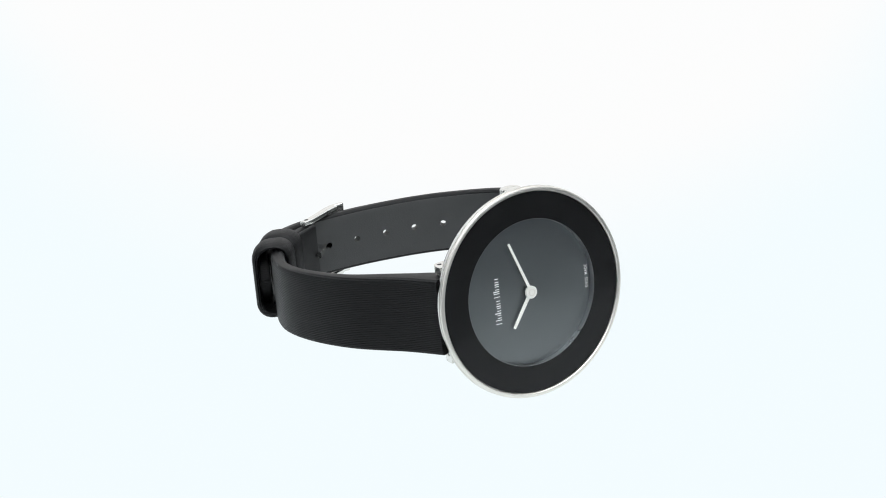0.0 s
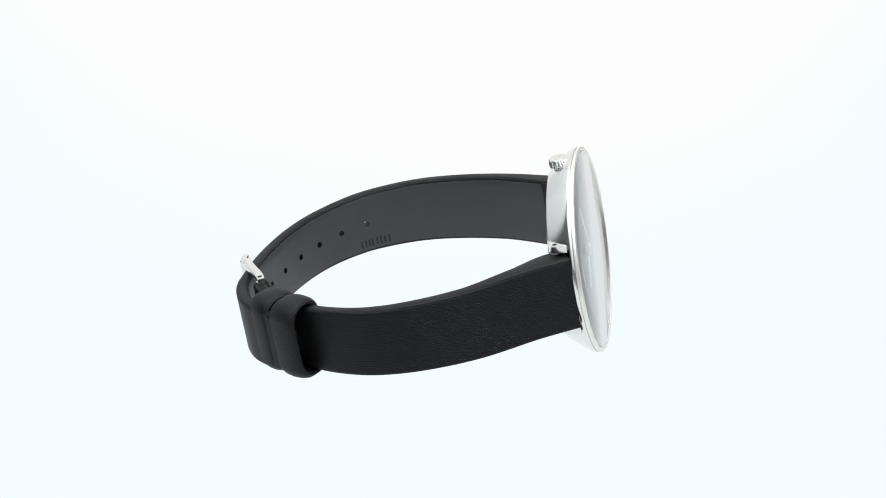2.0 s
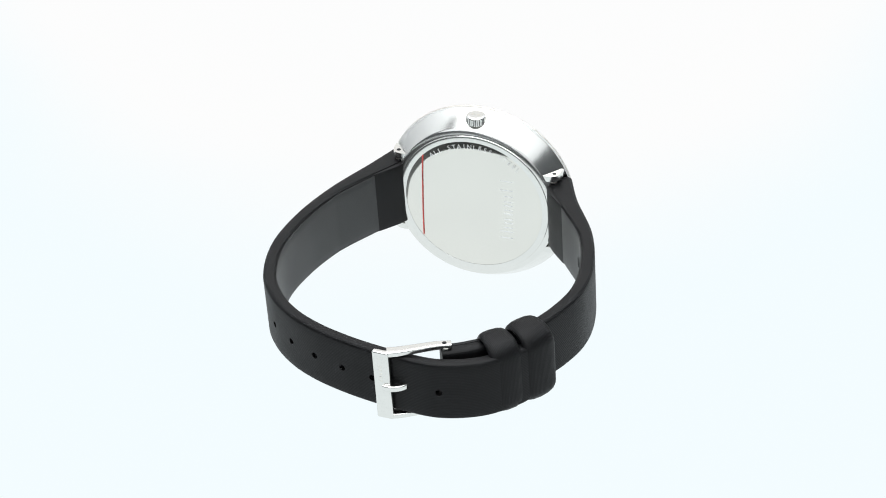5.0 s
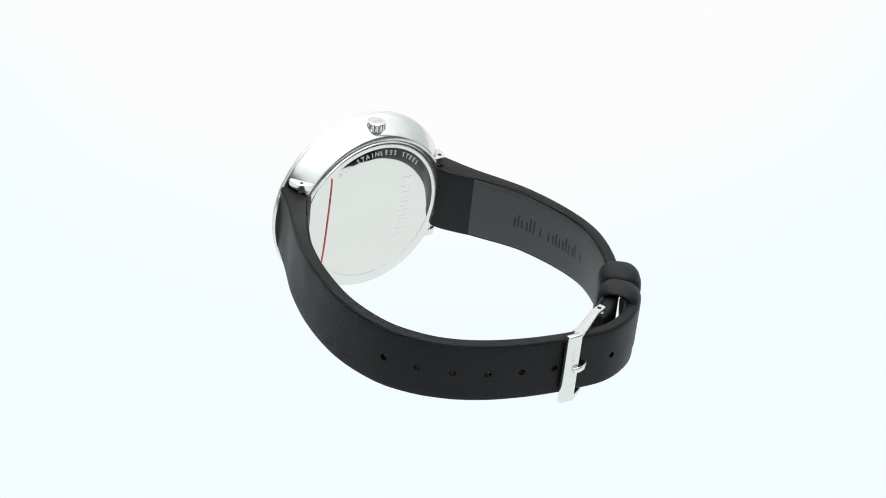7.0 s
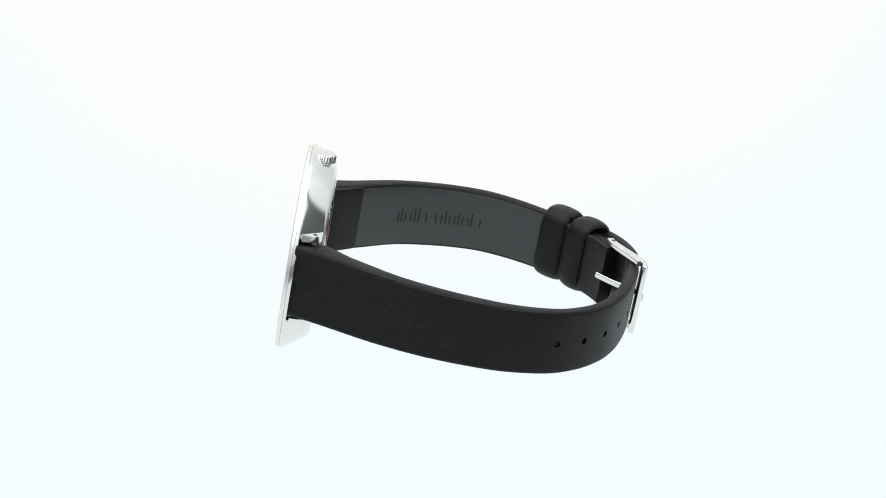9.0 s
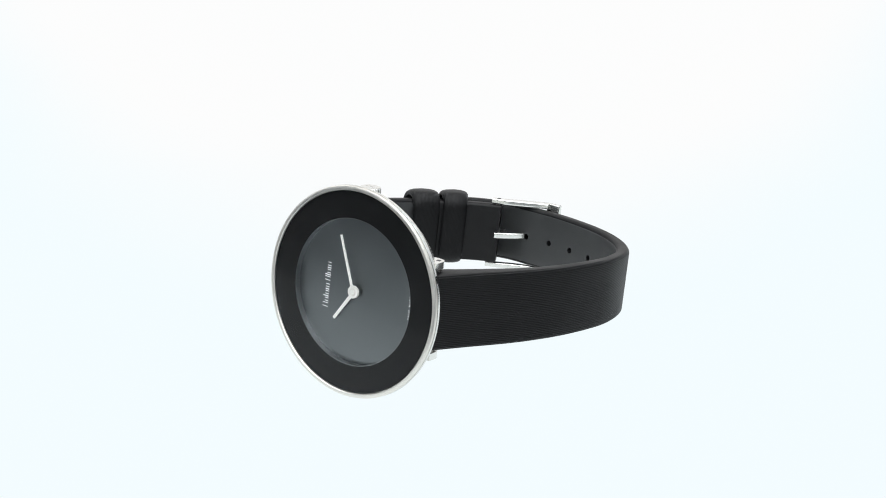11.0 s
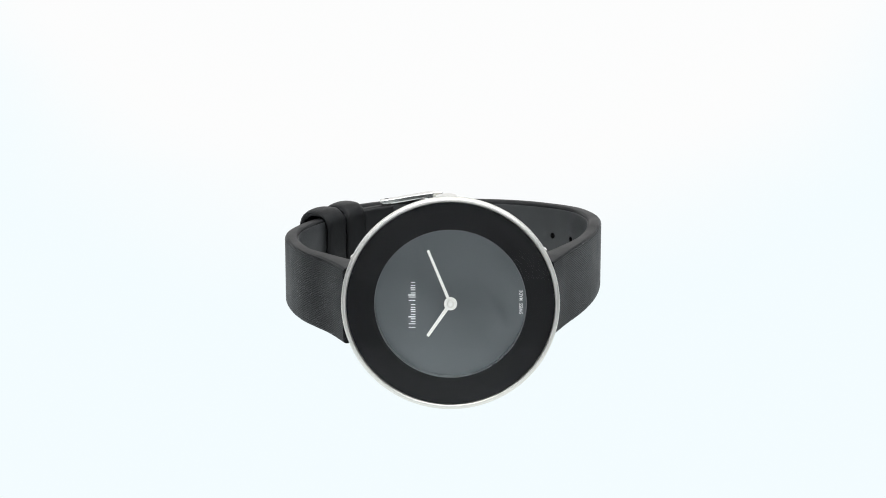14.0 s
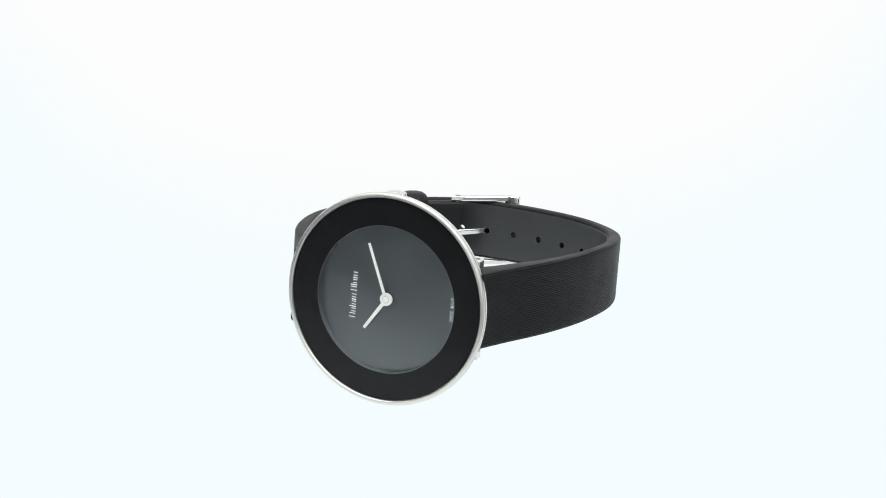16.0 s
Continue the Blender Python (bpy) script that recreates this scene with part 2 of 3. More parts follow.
# ---- setting: the self-lit sweep and an added, unseen surround ----
def build_surround():
    bm = bmesh.new()
    prof = [(-0.078, 0.0), (-0.03, 0.0), (0.03, 0.0), (0.08, 0.0), (0.16, 0.0)]
    prof += [(0.16 + 0.2 * math.sin(radians(a)), 0.2 - 0.2 * math.cos(radians(a))) for a in range(9, 91, 9)]
    prof += [(0.36, 0.5), (0.36, 0.75)]
    rows = [[bm.verts.new((x * min(0.15, 0.084 + 0.066 * (y + 0.078) / 0.108), y, z)) for x in (-1, -0.5, 0.5, 1)] for y, z in prof]
    low = [[bm.verts.new((v.co.x, v.co.y + (0.012 if z > 0.25 else 0), v.co.z - 0.012)) for v in row] for row, (y, z) in zip(rows, prof)]
    for grid in (rows, low):
        for a, b in zip(grid, grid[1:]):
            for i in range(3):
                bm.faces.new((a[i], a[i + 1], b[i + 1], b[i]))
    for a, b in ((rows[0], low[0]), (rows[-1], low[-1])):
        for i in range(3):
            bm.faces.new((a[i], a[i + 1], b[i + 1], b[i]))
    for i in (0, 3):
        for (a, b), (c, d) in zip(zip(rows, rows[1:]), zip(low, low[1:])):
            bm.faces.new((a[i], b[i], d[i], c[i]))
    f = structure("floor", bm, SWEEP, "self-lit white sweep standing in for the bright floor under the watch, curving up behind", "light table", True)
    f.location.z = FLOOR_Z
    # Unseen walls and table, added to shape reflections in dial, glass and steel.
    for name, x0, x1, y0, y1, z0, z1, mat, lab in (
            ("wall_north", -520, 520, 374, 394, -30, 750, CLOTH, "unseen white back wall, added to be reflected in the watch"),
            ("wall_east", 500, 520, 30, 374, -30, 750, CLOTH, "unseen white side wall, added to be reflected in the watch"),
            ("wall_west", -520, -500, 30, 374, -30, 750, CLOTH, "unseen white side wall, added to be reflected in the watch"),
            # Unseen black strips, added to give the glass its dark reflected band.
            ("tent_pole_east", 498, 522, -45, 30, -30, 750, DARK_STRIP, "unseen black strip, added for the dark band reflected in the glass"),
            ("tent_pole_west", -522, -498, -45, 30, -30, 750, DARK_STRIP, "unseen black strip, added for the dark band reflected in the glass"),
            ("wall_east_front", 500, 520, -800, -45, -30, 300, CURTAIN, "unseen grey side wall, added to darken dial reflections"),
            ("wall_west_front", -520, -500, -800, -45, -30, 300, CURTAIN, "unseen grey side wall, added to darken dial reflections"),
            ("wall_east_upper", 500, 520, -800, -45, 300, 750, CLOTH, "unseen white side wall, added to be reflected in the watch"),
            ("wall_west_upper", -520, -500, -800, -45, 300, 750, CLOTH, "unseen white side wall, added to be reflected in the watch"),
            ("wall_south", -520, 520, -820, -800, -30, 10, CURTAIN, "unseen grey front strip, added to darken dial reflections"),
            ("wall_south_upper", -520, 520, -820, -800, 10, 750, CLOTH, "unseen white front wall, added to brighten steel and hands"),
            ("table", -500, 500, -800, 374, -60, -32, CURTAIN, "unseen grey sheet under the sweep, added to darken dial reflections")):
        bm = bmesh.new()
        box(bm, x0, x1, y0, y1, z0, z1)
        structure(name, bm, mat, lab, "tent wall")
    # Unseen roof that glows, added as the main light from above.
    bm = bmesh.new()
    box(bm, -520, 520, -820, 372, 750, 770)
    structure("ceiling", bm, PANEL, "unseen glowing roof, added to brighten case, hands and print", "ceiling")


# ---- the watch, in its own space: x along the strap, y into the loop, z towards the crown ----
R_CASE = 19.17
BACK_Y = 5.3
# outer face of the strap, both halves
LONG = [(18.5, 0.9), (21.2, 8.1), (25.25, 18.0), (27.9, 28.3), (28.55, 38.8), (26.3, 48.0), (22.3, 53.9), (17.2, 58.2), (11.5, 61.1), (5.5, 63.0),
        (-0.2, 64.2), (-5.5, 64.8), (-13.1, 64.9), (-20.5, 61.8), (-26.0, 56.0), (-28.6, 51.4)]
SHORT = [(-18.5, 0.9), (-21.8, 8.1), (-27.4, 17.6), (-30.5, 27.0), (-31.25, 35.5), (-29.4, 43.0), (-26.0, 49.7), (-21.7, 55.2), (-17.2, 59.1), (-13.2, 61.5)]


def sag(bm):
    """The strap has turned a little on its way to the buckle: its buckle half lies lower."""
    for v in bm.verts:
        x, y = v.co.x / MM, v.co.y / MM
        far = min(1.0, max(0.0, (y - 35) / 20))
        v.co.z += ((-0.1 if x > 0 else -0.05 - 0.05 * min(1.0, max(0.0, (x + 12) / 12))) - 0.4 * far + (0.035 if x > 0 else 0.049) * x) * MM
        if v.co.z < 0:
            v.co.z *= 0.97
    return bm


def width_long(s):
    return float(np.interp(s, [0, 5, 12, 25, 60, 110], [6.95, 6.95, 6.9, 6.7, 6.05, 5.9]))


def faces_to_front(ob, sign):
    """Only the outer face of a clear sheet is glossy; its inner face and edge are plain clear."""
    ob.data.materials.append(CLEAR)
    for p in ob.data.polygons:
        p.material_index = 0 if p.normal.y * sign > 0.8 else 1


def swell(r):
    """The case back is flat with a softly rolled edge."""
    return 0.36 * (1 - (r / 14.0) ** 7) - 0.12


def domed(bm):
    for v in bm.verts:
        v.co.y += swell(math.hypot(v.co.x, v.co.z) / MM) * MM
    return bm


def build_case(watch):
    # bowl: front lip, convex flank, flat back edge
    prof = [(R_CASE - 0.05, 0.0), (R_CASE, 0.3), (R_CASE - 0.08, 0.6)]
    for k in range(1, 13):
        u = k / 12
        prof.append((R_CASE - 0.08 - 2.72 * u ** 1.12, 0.6 + (BACK_Y - 1.15) * u))
    prof += [(16.05, BACK_Y - 0.35), (14.9, BACK_Y - 0.3), (14.0, BACK_Y - 0.3), (14.0, 2.0), (17.9, 1.2), (17.9, 0.0)]
    bm = lathe(prof, 160)
    for v in bm.verts:
        # the flank is cut away between the lugs, where the strap ends sit
        if abs(v.co.z) < 7.4 * MM and v.co.y > 0.8 * MM and abs(v.co.x) > 15.7 * MM:
            v.co.x = math.copysign(15.7 * MM, v.co.x)
    case = part("case", bm, STEEL, watch, "polished steel bowl-shaped watch case")
    rim = part("bezel_rim", lathe([(R_CASE - 0.1, -0.05), (R_CASE - 0.02, -0.35), (R_CASE - 0.12, -0.62), (R_CASE - 0.4, -0.78), (R_CASE - 0.75, -0.74), (R_CASE - 0.9, -0.55), (R_CASE - 0.9, -0.05)], 160), STEEL_SATIN, watch, "thin polished steel rim")
    # Black ring paints the shade in the gap between rim and case.
    part("gap_seal", lathe([(R_CASE - 0.2, -0.05), (R_CASE - 0.2, 0.0), (R_CASE - 0.9, 0.0), (R_CASE - 0.9, -0.05)], 96), RING_BLACK, rim, "black ring for the shaded gap between rim and case")
    # lugs: two pairs of small drilled horns
    for sx in (1, -1):
        for sz in (1, -1):
            bm = bmesh.new()
            plan = [(13.8, 1.2), (17.2, 1.1), (17.15, 2.4), (16.95, 3.4), (16.55, 4.1), (15.9, 4.5), (14.9, 4.65), (13.8, 4.6)]
            low, high = [[bm.verts.new(Vector((x, y, z)) * MM) for x, y in plan] for z in (7.5, 8.75)]
            bm.faces.new(low)
            bm.faces.new(high)
            for i in range(len(plan)):
                j = (i + 1) % len(plan)
                bm.faces.new((low[i], low[j], high[j], high[i]))
            bevel_all(bm, 0.28, 3)
            bmesh.ops.transform(bm, matrix=Matrix.Diagonal((sx, 1, sz, 1)), verts=bm.verts)
            lug = part("lug", bm, STEEL, case)
            # The drilled hole is a black disc, its inner shade painted.
            bm = lathe([(0.0, 0.0), (0.42, 0.0), (0.42, 0.25), (0.0, 0.25)], 16, "z", (15.9, 3.3, 8.53))
            bmesh.ops.transform(bm, matrix=Matrix.Diagonal((sx, 1, sz, 1)), verts=bm.verts)
            part("spring_bar_end", bm, RING_BLACK, lug, "black disc for the shade inside the drilled spring bar hole")
        bm = lathe([(0.0, -7.6), (0.6, -7.6), (0.6, 7.6), (0.0, 7.6)], 16, "z", (sx * 15.9, 3.4, 0))
        part("spring_bar", bm, STEEL_SATIN, case)
    # crown at three o'clock
    bm = lathe([(0.0, 16.0), (1.3, 16.0), (1.3, 18.4), (0.0, 18.4)], 24, "z", (0, 2.7, 0))
    crown = part("crown", bm, STEEL, watch, "knurled polished steel crown")
    seg, bm = 72, bmesh.new()
    rings = []
    for z, r, kn in ((17.2, 1.75, 0), (17.4, 1.92, 1), (18.6, 1.92, 1), (18.82, 1.8, 0), (18.95, 1.4, 0)):
        rings.append([bm.verts.new(Vector(((r - (0.09 if kn and i % 3 == 0 else 0)) * math.cos(2 * math.pi * i / seg), 2.7 + (r - (0.09 if kn and i % 3 == 0 else 0)) * math.sin(2 * math.pi * i / seg), z)) * MM) for i in range(seg)])
    for a, b in zip(rings, rings[1:]):
        for i in range(seg):
            bm.faces.new((a[i], a[(i + 1) % seg], b[(i + 1) % seg], b[i]))
    bm.faces.new(rings[0])
    bm.faces.new(rings[-1])
    cap = part("knurled_cap", bm, STEEL, crown, smooth=False)
    bm = bmesh.new()
    for x0, x1 in ((-0.85, -0.25), (0.1, 0.25), (0.4, 0.85)):
        box(bm, x0, x1, 2.42, 2.98, 18.94, 18.97)
    part("stamped_mark", bm, STEEL_DARK, cap, "faint stamped mark drawn as bars")
    # back: polished ring, dark plate with engraving, film with a red line
    part("back_ring", lathe([(15.3, BACK_Y - 0.32), (15.22, BACK_Y - 0.2), (15.0, BACK_Y - 0.14), (14.5, BACK_Y - 0.15), (14.02, BACK_Y - 0.19), (14.0, BACK_Y - 0.35)], 128), STEEL, watch, "polished ring round the case back")
    rings = [14.0 * k / 14 for k in range(15)]
    plate = part("case_back", lathe([(r, BACK_Y - 0.1 + swell(r)) for r in rings] + [(14.0, BACK_Y - 1.4), (0.0, BACK_Y - 1.4)], 128), STEEL_DARK, watch, "mirror-polished steel case back with engraving under clear film")
    # engraved ring of words along the crown side
    def around(word, a_mid, r, size, pitch):
        n = len(word)
        for i, ch in enumerate(word):
            if ch == " ":
                continue
            a = radians(a_mid - (i - (n - 1) / 2) * pitch)
            p = Vector((-r * math.cos(a), BACK_Y - 0.045 + swell(r), r * math.sin(a))) * MM
            right = Vector((-math.sin(a), 0, -math.cos(a)))
            up = Vector((-math.cos(a), 0, math.sin(a)))
            m = Matrix.Translation(p) @ Matrix((right, up, Vector((0, 1, 0)))).transposed().to_4x4()
            lettering(ch, size, plate, "engraved_letter", ENGRAVED, m)
    around("ALL STAINLESS STEEL", 88, 13.0, 1.35, 4.7)
    bars = bmesh.new()
    for z, w, x in ((5.6, 2.2, 2.6), (2.6, 1.4, 1.8), (0.6, 1.2, 1.8), (-1.4, 1.4, 1.8), (-3.4, 1.2, 1.8), (-5.6, 1.6, 2.6)):
        for x0, x1, z0, z1 in ((-8.2, -8.2 + x, z - w / 2, z - w / 2 + 0.16), (-8.2, -8.2 + x, z + w / 2 - 0.16, z + w / 2)):
            box(bars, x0, x1, BACK_Y - 0.11, BACK_Y - 0.07, z0, z1)
    part("engraved_mark", domed(bars), ENGRAVED, plate, "bright engraved mark drawn as bars")
    film = part("protective_film", lathe([(r, BACK_Y + 0.03 + swell(r)) for r in rings[:-1]] + [(r, BACK_Y - 0.02 + swell(r)) for r in rings[-2::-1]], 96), CLEAR_FILM, watch, "clear protective film with a red line")
    film.visible_shadow = False
    faces_to_front(film, 1)
    bm = bmesh.new()
    for k in range(12):
        z0 = -9.2 + 18.4 * k / 12
        box(bm, -0.11, 0.11, BACK_Y + 0.02, BACK_Y + 0.06, z0, z0 + 18.4 / 12, pose(0.0104, 0, 0.0003, 0, -0.7, 0))
    bmesh.ops.remove_doubles(bm, verts=bm.verts, dist=1e-6)
    domed(bm)
    part("red_line", bm, RED, film, "thin red printed line")


def build_dial(watch):
    dial = part("dial", lathe([(0.0, 0.75), (14.2, 0.75), (14.2, 1.15), (0.0, 1.15)], 96), DIAL_GREY, watch, "plain slate grey metal dial")
    part("printed_ring", lathe([(13.35, -0.4), (R_CASE - 0.95, -0.4), (R_CASE - 0.95, 0.72), (13.35, 0.72)], 160), RING_BLACK, watch, "wide glossy black ring round the dial")
    part("aperture_edge", lathe([(13.26, -0.38), (13.35, -0.38), (13.35, 0.74), (13.26, 0.74)], 128), EDGE_METAL, dial, "thin bright edge of the dial opening")
    # maker's mark as plain bars of its size, running up the dial
    bm = bmesh.new()
    for z0, z1, x0, x1 in ((-4.55, -3.75, -7.35, -6.15), (-3.5, -2.85, -6.95, -6.15), (-2.65, -2.45, -7.4, -6.15), (-2.2, -1.55, -6.95, -6.15), (-1.35, -1.15, -7.0, -6.15), (-0.9, -0.25, -6.95, -6.15),
                           (0.35, 1.1, -7.35, -6.15), (1.3, 1.5, -7.4, -6.15), (1.7, 2.4, -6.95, -6.15), (2.6, 2.8, -7.0, -6.15), (3.05, 3.75, -6.95, -6.15)):
        w = z1 - z0
        if w < 0.3:
            box(bm, x0, x1, 0.71, 0.745, z0, z1)
        else:
            box(bm, x0, x1, 0.71, 0.745, z0, z0 + 0.14)
            box(bm, x0, x1, 0.71, 0.745, z1 - 0.14, z1)
    part("maker_mark", bm, PRINT, dial, "silver maker's mark drawn as plain bars")
    m = Matrix.Translation(Vector((12.42, 0.735, 0.15)) * MM) @ Matrix(((0, -1, 0), (0, 0, -1), (1, 0, 0))).to_4x4()
    lettering("SWISS  MADE", 0.92, dial, "dial_lettering", PRINT_DIM, m, width=4.25, label="small white SWISS MADE lettering", bold=0.004)
    # hands
    for name, tip, w0, w1, y in (("minute_hand", (-3.92, 9.63), 0.26, 0.22, -0.2), ("hour_hand", (-4.02, -5.89), 0.34, 0.26, 0.1)):
        d = Vector((tip[0], 0, tip[1]))
        ln = d.length
        d.normalize()
        q = Vector((-d.z, 0, d.x))
        bm = bmesh.new()
        vs = []
        for yy in (y, y + 0.16):
            vs.append([bm.verts.new((d * a + q * b + Vector((0, yy, 0))) * MM) for a, b in ((0.6, -w0), (ln, -w1), (ln, w1), (0.6, w0))])
        bm.faces.new(vs[0])
        bm.faces.new(vs[1])
        for i in range(4):
            bm.faces.new((vs[0][i], vs[0][(i + 1) % 4], vs[1][(i + 1) % 4], vs[1][i]))
        bevel_all(bm, 0.05, 2)
        hand = part(name, bm, SILVER, watch, "slim silver baton hand")
        part("hand_hub", lathe([(0.3, y), (1.12 if tip[1] > 0 else 1.15, y), (1.15, y + 0.05), (1.15, y + 0.16), (0.3, y + 0.16)], 40), SILVER, hand)
    part("hub_recess", lathe([(0.5, -0.24), (0.66, -0.24), (0.66, -0.1), (0.5, -0.1)], 32), STEEL_SATIN, watch, "recess round the hand pin")
    part("hand_pin", lathe([(0.0, -0.32), (0.42, -0.32), (0.5, -0.25), (0.5, 0.72), (0.0, 0.72)], 24), SILVER, watch, "silver pin that holds the hands")
    glass = part("crystal", lathe([(0.0, -0.7), (R_CASE - 1.1, -0.7), (R_CASE - 0.95, -0.65), (R_CASE - 0.95, -0.45), (0.0, -0.45)], 128), GLASS, watch, "flat clear watch crystal")
    glass.visible_shadow = False
    faces_to_front(glass, -1)


def build_strap(watch):
    long_c, short_c = spline(LONG), spline(SHORT)
    total = long_c[4][-1]
    tip = total

    def tip_width(s):
        w = width_long(s)
        return w if s < tip - 6 else w * math.sqrt(max(0.02, 1 - ((s - (tip - 6)) / 6) ** 2)) if s < tip else 0.6

    def thick(s):
        return float(np.interp(s, [0, 3, 5, 9.3, 20, 60], [4.7, 4.9, 4.7, 4.0, 3.1, 2.85]))

    straps = []
    for name, curve, sign, wid, lab in (("strap_long", long_c, 1, tip_width, "black ribbed leather strap half with punched holes"), ("strap_short", short_c, -1, width_long, "black ribbed leather strap half with buckle")):
        st = part(name, sag(sweep(curve, lambda s, n: rounded(0, thick(s) - 0.5, wid(s), 0.75, 5), sign)), LEATHER, watch, lab)
        end = curve[4][-1] if sign > 0 else curve[4][-1] - 16.5
        part("lining", sag(sweep(curve, lambda s, n: rounded(thick(s) - 0.7, thick(s) - 0.42, wid(s) - 0.62, 0.1, 2), sign, 9.3, end)), LINING, st, "dark grey lining leather")
        part("lining_end", sag(sweep(curve, lambda s, n: rounded(thick(s) - 0.7, thick(s) + float(np.interp(s, [0, 4, 9.3], [0.35, 0.35, -0.4])), wid(s) - 0.3, 0.12, 2), sign, 0.0, 9.3)), LINING_END, st, "smooth black lining end beside the case")
        if sign < 0:
            part("buckle_fold", sag(sweep(curve, lambda s, n: rounded(thick(s) - 0.7, thick(s) + 0.15, wid(s) - 0.02, 0.4, 3), sign, end)), LINING_END, st, "black leather folded round the buckle pin")
        straps.append(st)
    return long_c, short_c, straps, thick


def build_holes(watch, long_c, strap, thick):
    """Punches the row of holes through the leather and its lining."""
    run = long_c[4]
    s_of = lambda x, y: run[int(np.argmin((long_c[0] - x) ** 2 + (long_c[1] - y) ** 2))]
    first, last = s_of(25.6, 49.6), s_of(-13.4, 64.9)
    bm = bmesh.new()
    for k in range(8):
        p, t, n = at(long_c, first + (last - first) * k / 7, 1)
        r = bmesh.ops.create_cone(bm, cap_ends=True, segments=16, radius1=0.62 * MM, radius2=0.62 * MM, depth=8 * MM)
        bmesh.ops.transform(bm, matrix=seat(p, t, n) @ pose(0, 0, 0, 90), verts=r["verts"])
    sag(bm)
    cutter = new("cutter", finish(bm, "cutter", HOLE_DARK))
    for ob in (strap, *[c for c in strap.children if c.name.startswith("lining") and "end" not in c.name]):
        mod = ob.modifiers.new("holes", "BOOLEAN")
        mod.operation, mod.solver, mod.object = "DIFFERENCE", "EXACT", cutter
        bpy.context.view_layer.update()
        me = bpy.data.meshes.new_from_object(ob.evaluated_get(bpy.context.evaluated_depsgraph_get()))
        ob.modifiers.clear()
        me.set_sharp_from_angle(angle=radians(38))
        ob.data = me
    bpy.data.objects.remove(cutter)


def build_keepers(watch, short_c):
    run = short_c[4]
    s_of = lambda x, y: run[int(np.argmin((short_c[0] - x) ** 2 + (short_c[1] - y) ** 2))]
    for s0, s1, h, d0, d1, lab in ((s_of(-27.1, 48.0), s_of(-23.7, 53.1), 7.4, -3.9, 3.9, "black ribbed leather keeper loop"), (s_of(-23.3, 53.6), s_of(-19.5, 57.5), 7.4, -4.0, 3.9, "black ribbed leather keeper loop")):
        outer = lambda s, e: rounded(d0 + e, d1 - e, h - e, 3.0, 6)
        bm = bmesh.new()
        rings = []
        L = s1 - s0
        stations = [(0.0, 0.6, 1), (0.03, 0.34, 1), (0.1, 0.12, 1), (0.25, -0.05, 1), (0.5, -0.12, 1), (0.75, -0.05, 1), (0.9, 0.12, 1), (0.97, 0.34, 1), (1.0, 0.6, 1), (0.97, 0.95, 0), (0.5, 1.0, 0), (0.03, 0.95, 0)]
        for f, e, _ in stations:
            p, t, n = at(short_c, s0 + L * f, -1)
            rings.append([bm.verts.new((p - n * d + Vector((0, 0, z + 0.3))) * MM) for d, z in outer(s0, e)])
        for a, b in zip(rings, rings[1:] + rings[:1]):
            for i in range(len(a)):
                j = (i + 1) % len(a)
                bm.faces.new((a[i], a[j], b[j], b[i]))
        part("keeper_loop", sag(bm), KEEPER_LEATHER, watch, lab)


def build_buckle(watch):
    # frame seen from above: from the pin out to the bar that lies over the strap
    buckle = part("buckle", sag(lathe([(0.0, -6.4), (0.7, -6.4), (0.7, 6.4), (0.0, 6.4)], 16, "z", (-13.3, 60.0, 0))), STEEL, watch, "polished steel pin buckle")
    side = [(-14.2, 59.4), (-12.0, 60.3), (-9.0, 62.2), (-6.5, 63.8), (-5.0, 64.6), (-4.3, 64.9)]
    for sz in (1, -1):
        c = spline(side, 0.8)
        bm = sweep(c, lambda s, n: rounded(-0.7 - 0.35 * s / n, 0.7 + 0.2 * s / n, 0.52, 0.25, 3), -1)
        bmesh.ops.translate(bm, verts=bm.verts, vec=(0, 0, sz * 6.7 * MM))
        part("side_arm", sag(bm), STEEL, buckle)
        part("rivet", sag(lathe([(0.0, -0.03), (0.42, -0.03), (0.42, 0.03), (0.0, 0.03)], 16, "z", (-13.1, 59.9, sz * 7.22))), RING_BLACK, buckle, "dark rivet end")
    bm = bmesh.new()
    box(bm, -4.9, -1.9, 64.95, 66.05, -7.2, 7.2)
    bevel_all(bm, 0.3, 3)
    part("front_bar", sag(bm), STEEL, buckle, "broad flat polished bar")
    bm = bmesh.new()
    for k in range(5):
        box(bm, -3.6, -3.0, 66.04, 66.08, 1.0 + k * 0.75, 1.35 + k * 0.75)
    part("stamped_mark", sag(bm), STEEL_DARK, buckle, "faint stamped mark drawn as bars")
    c = spline([(-12.0, 58.0), (-9.8, 60.4), (-8.2, 62.6), (-7.2, 64.8), (-5.9, 65.9), (-4.6, 66.3), (-3.7, 66.2)], 0.5)
    part("tongue", sag(sweep(c, lambda s, n: rounded(-0.4, 0.4, 0.6, 0.3, 3), -1)), STEEL, buckle, "polished buckle tongue through the strap hole")


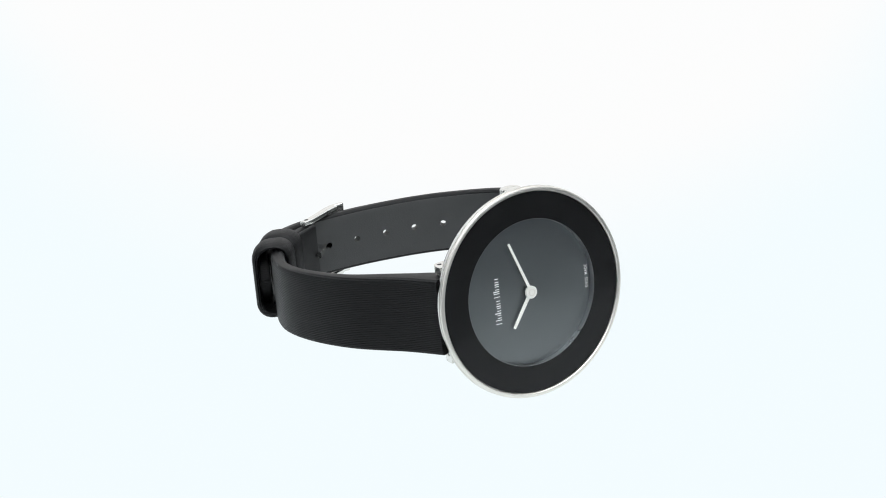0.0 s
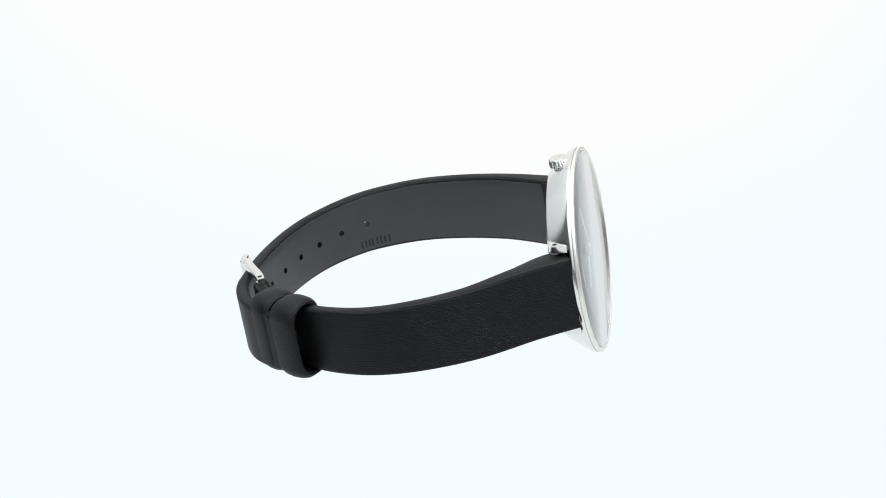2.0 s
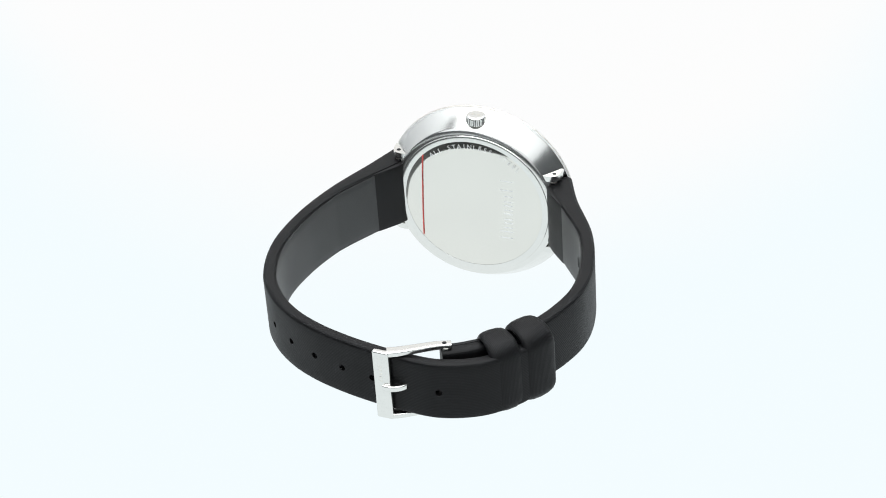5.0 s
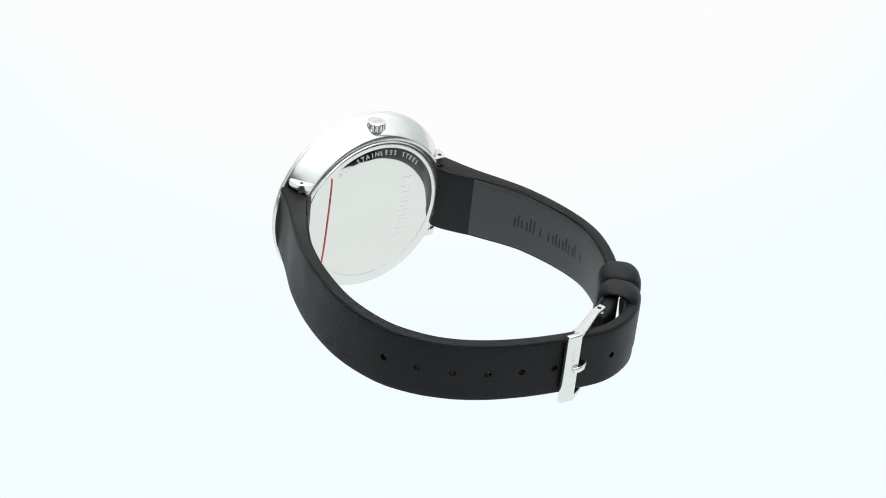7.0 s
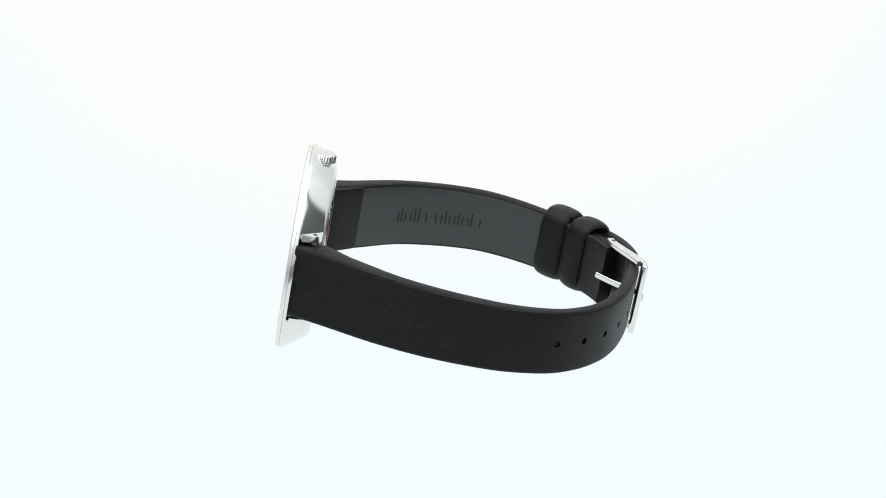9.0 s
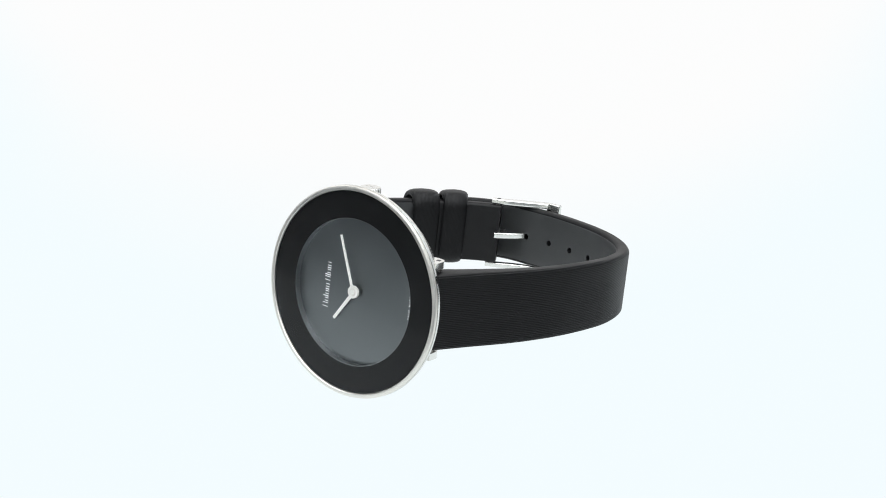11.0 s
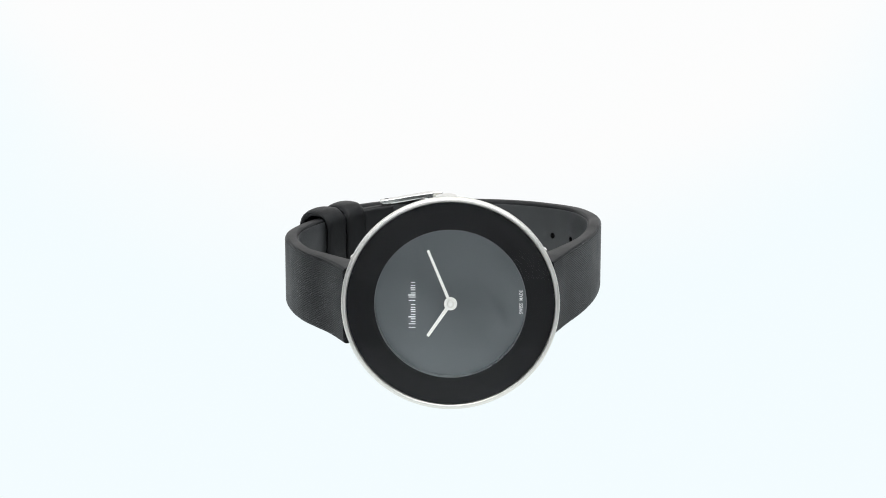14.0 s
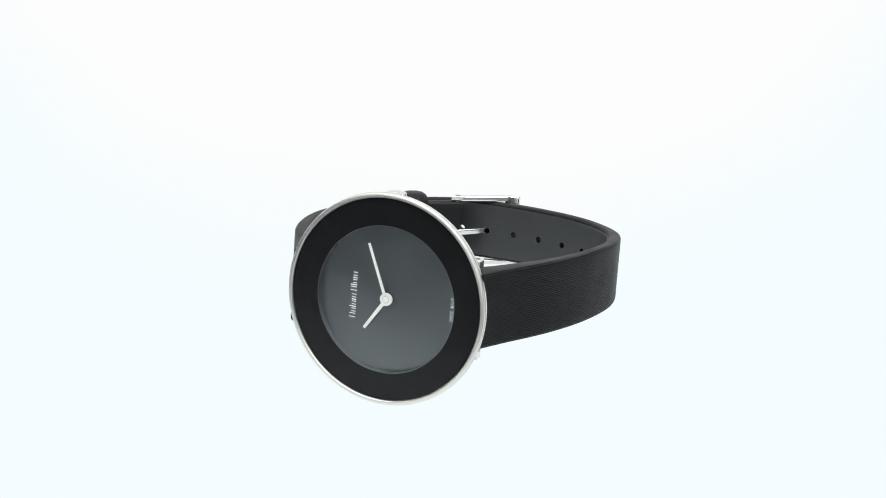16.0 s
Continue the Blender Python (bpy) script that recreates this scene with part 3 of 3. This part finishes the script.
def build_embossing(strap, long_strap, short_c, long_c, thick):
    """Marks pressed into the lining, as plain bars: a maker's mark on one half, a size mark on the other."""
    def row(curve, sign, host, s, glyphs, low, k):
        for w, h in glyphs:
            s += (0.55 + w / 2) * k
            if h:
                p, t, n = at(curve, s, sign)
                th = thick(s)
                bm = bmesh.new()
                box(bm, -w / 2, -w / 2 + 0.34, th - 0.46, th - 0.38, low, low + h)
                if w > 0.6:
                    box(bm, w / 2 - 0.34, w / 2, th - 0.46, th - 0.38, low, low + min(h, 2.0))
                bmesh.ops.transform(bm, matrix=seat(p, t, n), verts=bm.verts)
                part("embossed_mark", sag(bm), EMBOSS, host, "pressed mark drawn as plain bars")
            s += (w / 2) * k
    row(short_c, -1, strap, 16.8, ((1.5, 2.0), (0.4, 2.8), (1.5, 2.0), (0.4, 3.0), (1.9, 3.0), (0.8, 0), (1.5, 2.0), (0.4, 2.8), (1.3, 2.0), (0.4, 3.0), (1.5, 2.0), (2.1, 3.0)), -1.3, 1.0)
    row(long_c, 1, long_strap, 45.5, ((1.3, 1.6), (0.4, 1.6), (1.3, 1.6), (0.4, 1.6), (1.2, 1.6)), -4.9, 1.0)


def build_watch():
    watch = tagged(new("wristwatch"), "round steel wristwatch, black ribbed leather strap, grey dial, black bezel", "wristwatch")
    # the head sits turned a little against the strap, and the case a little against the dial
    done = set()
    for build, turn in ((build_dial, 0.0), (build_case, -2.3)):
        build(watch)
        for ob in watch.children_recursive:
            if ob.data.name not in done:
                done.add(ob.data.name)
                ob.data.transform(pose(0.40 * MM, 0.47 * MM, -0.15 * MM, -0.21, turn, 0.52))
    long_c, short_c, straps, thick = build_strap(watch)
    build_holes(watch, long_c, straps[0], thick)
    build_keepers(watch, short_c)
    build_buckle(watch)
    build_embossing(straps[1], straps[0], short_c, long_c, thick)
    return watch


build_surround()
WATCH = build_watch()


# ---- the turning of the watch on the turntable ----
HUB = Matrix.Translation(Vector((1.2806, -27.7016, 1.4585)) * MM) @ pose(0, 0, 0, -9.998)
TURN = [(0.0, -328.72), (0.5, -318.89), (1.0, -306.73), (1.5, -294.17), (2.0, -280.16), (2.5, -267.39), (3.0, -253.45), (3.2, -248.25), (3.5, -240.6), (4.0, -226.6),
        (4.5, -213.6), (5.0, -199.8), (5.3, -192.28), (5.5, -186.82), (6.0, -172.87), (6.5, -159.85), (7.0, -145.9), (7.5, -132.9), (8.0, -118.96), (8.5, -105.92), (8.7,
        -100.71), (9.0, -91.9), (9.5, -79.0), (10.0, -65.2), (10.5, -52.1), (10.8, -44.01), (11.0, -39.27), (11.5, -29.71), (12.0, -20.46), (12.5, -13.43), (13.0, -7.16),
        (13.5, -2.82), (14.0, -0.88), (14.5, -4.68), (15.0, -10.26), (15.5, -16.68), (16.0, -25.17)]


def motions():
    walk(WATCH, [(t, pose(0, 0, 0, 0, 0, a) @ HUB) for t, a in TURN])


motions()
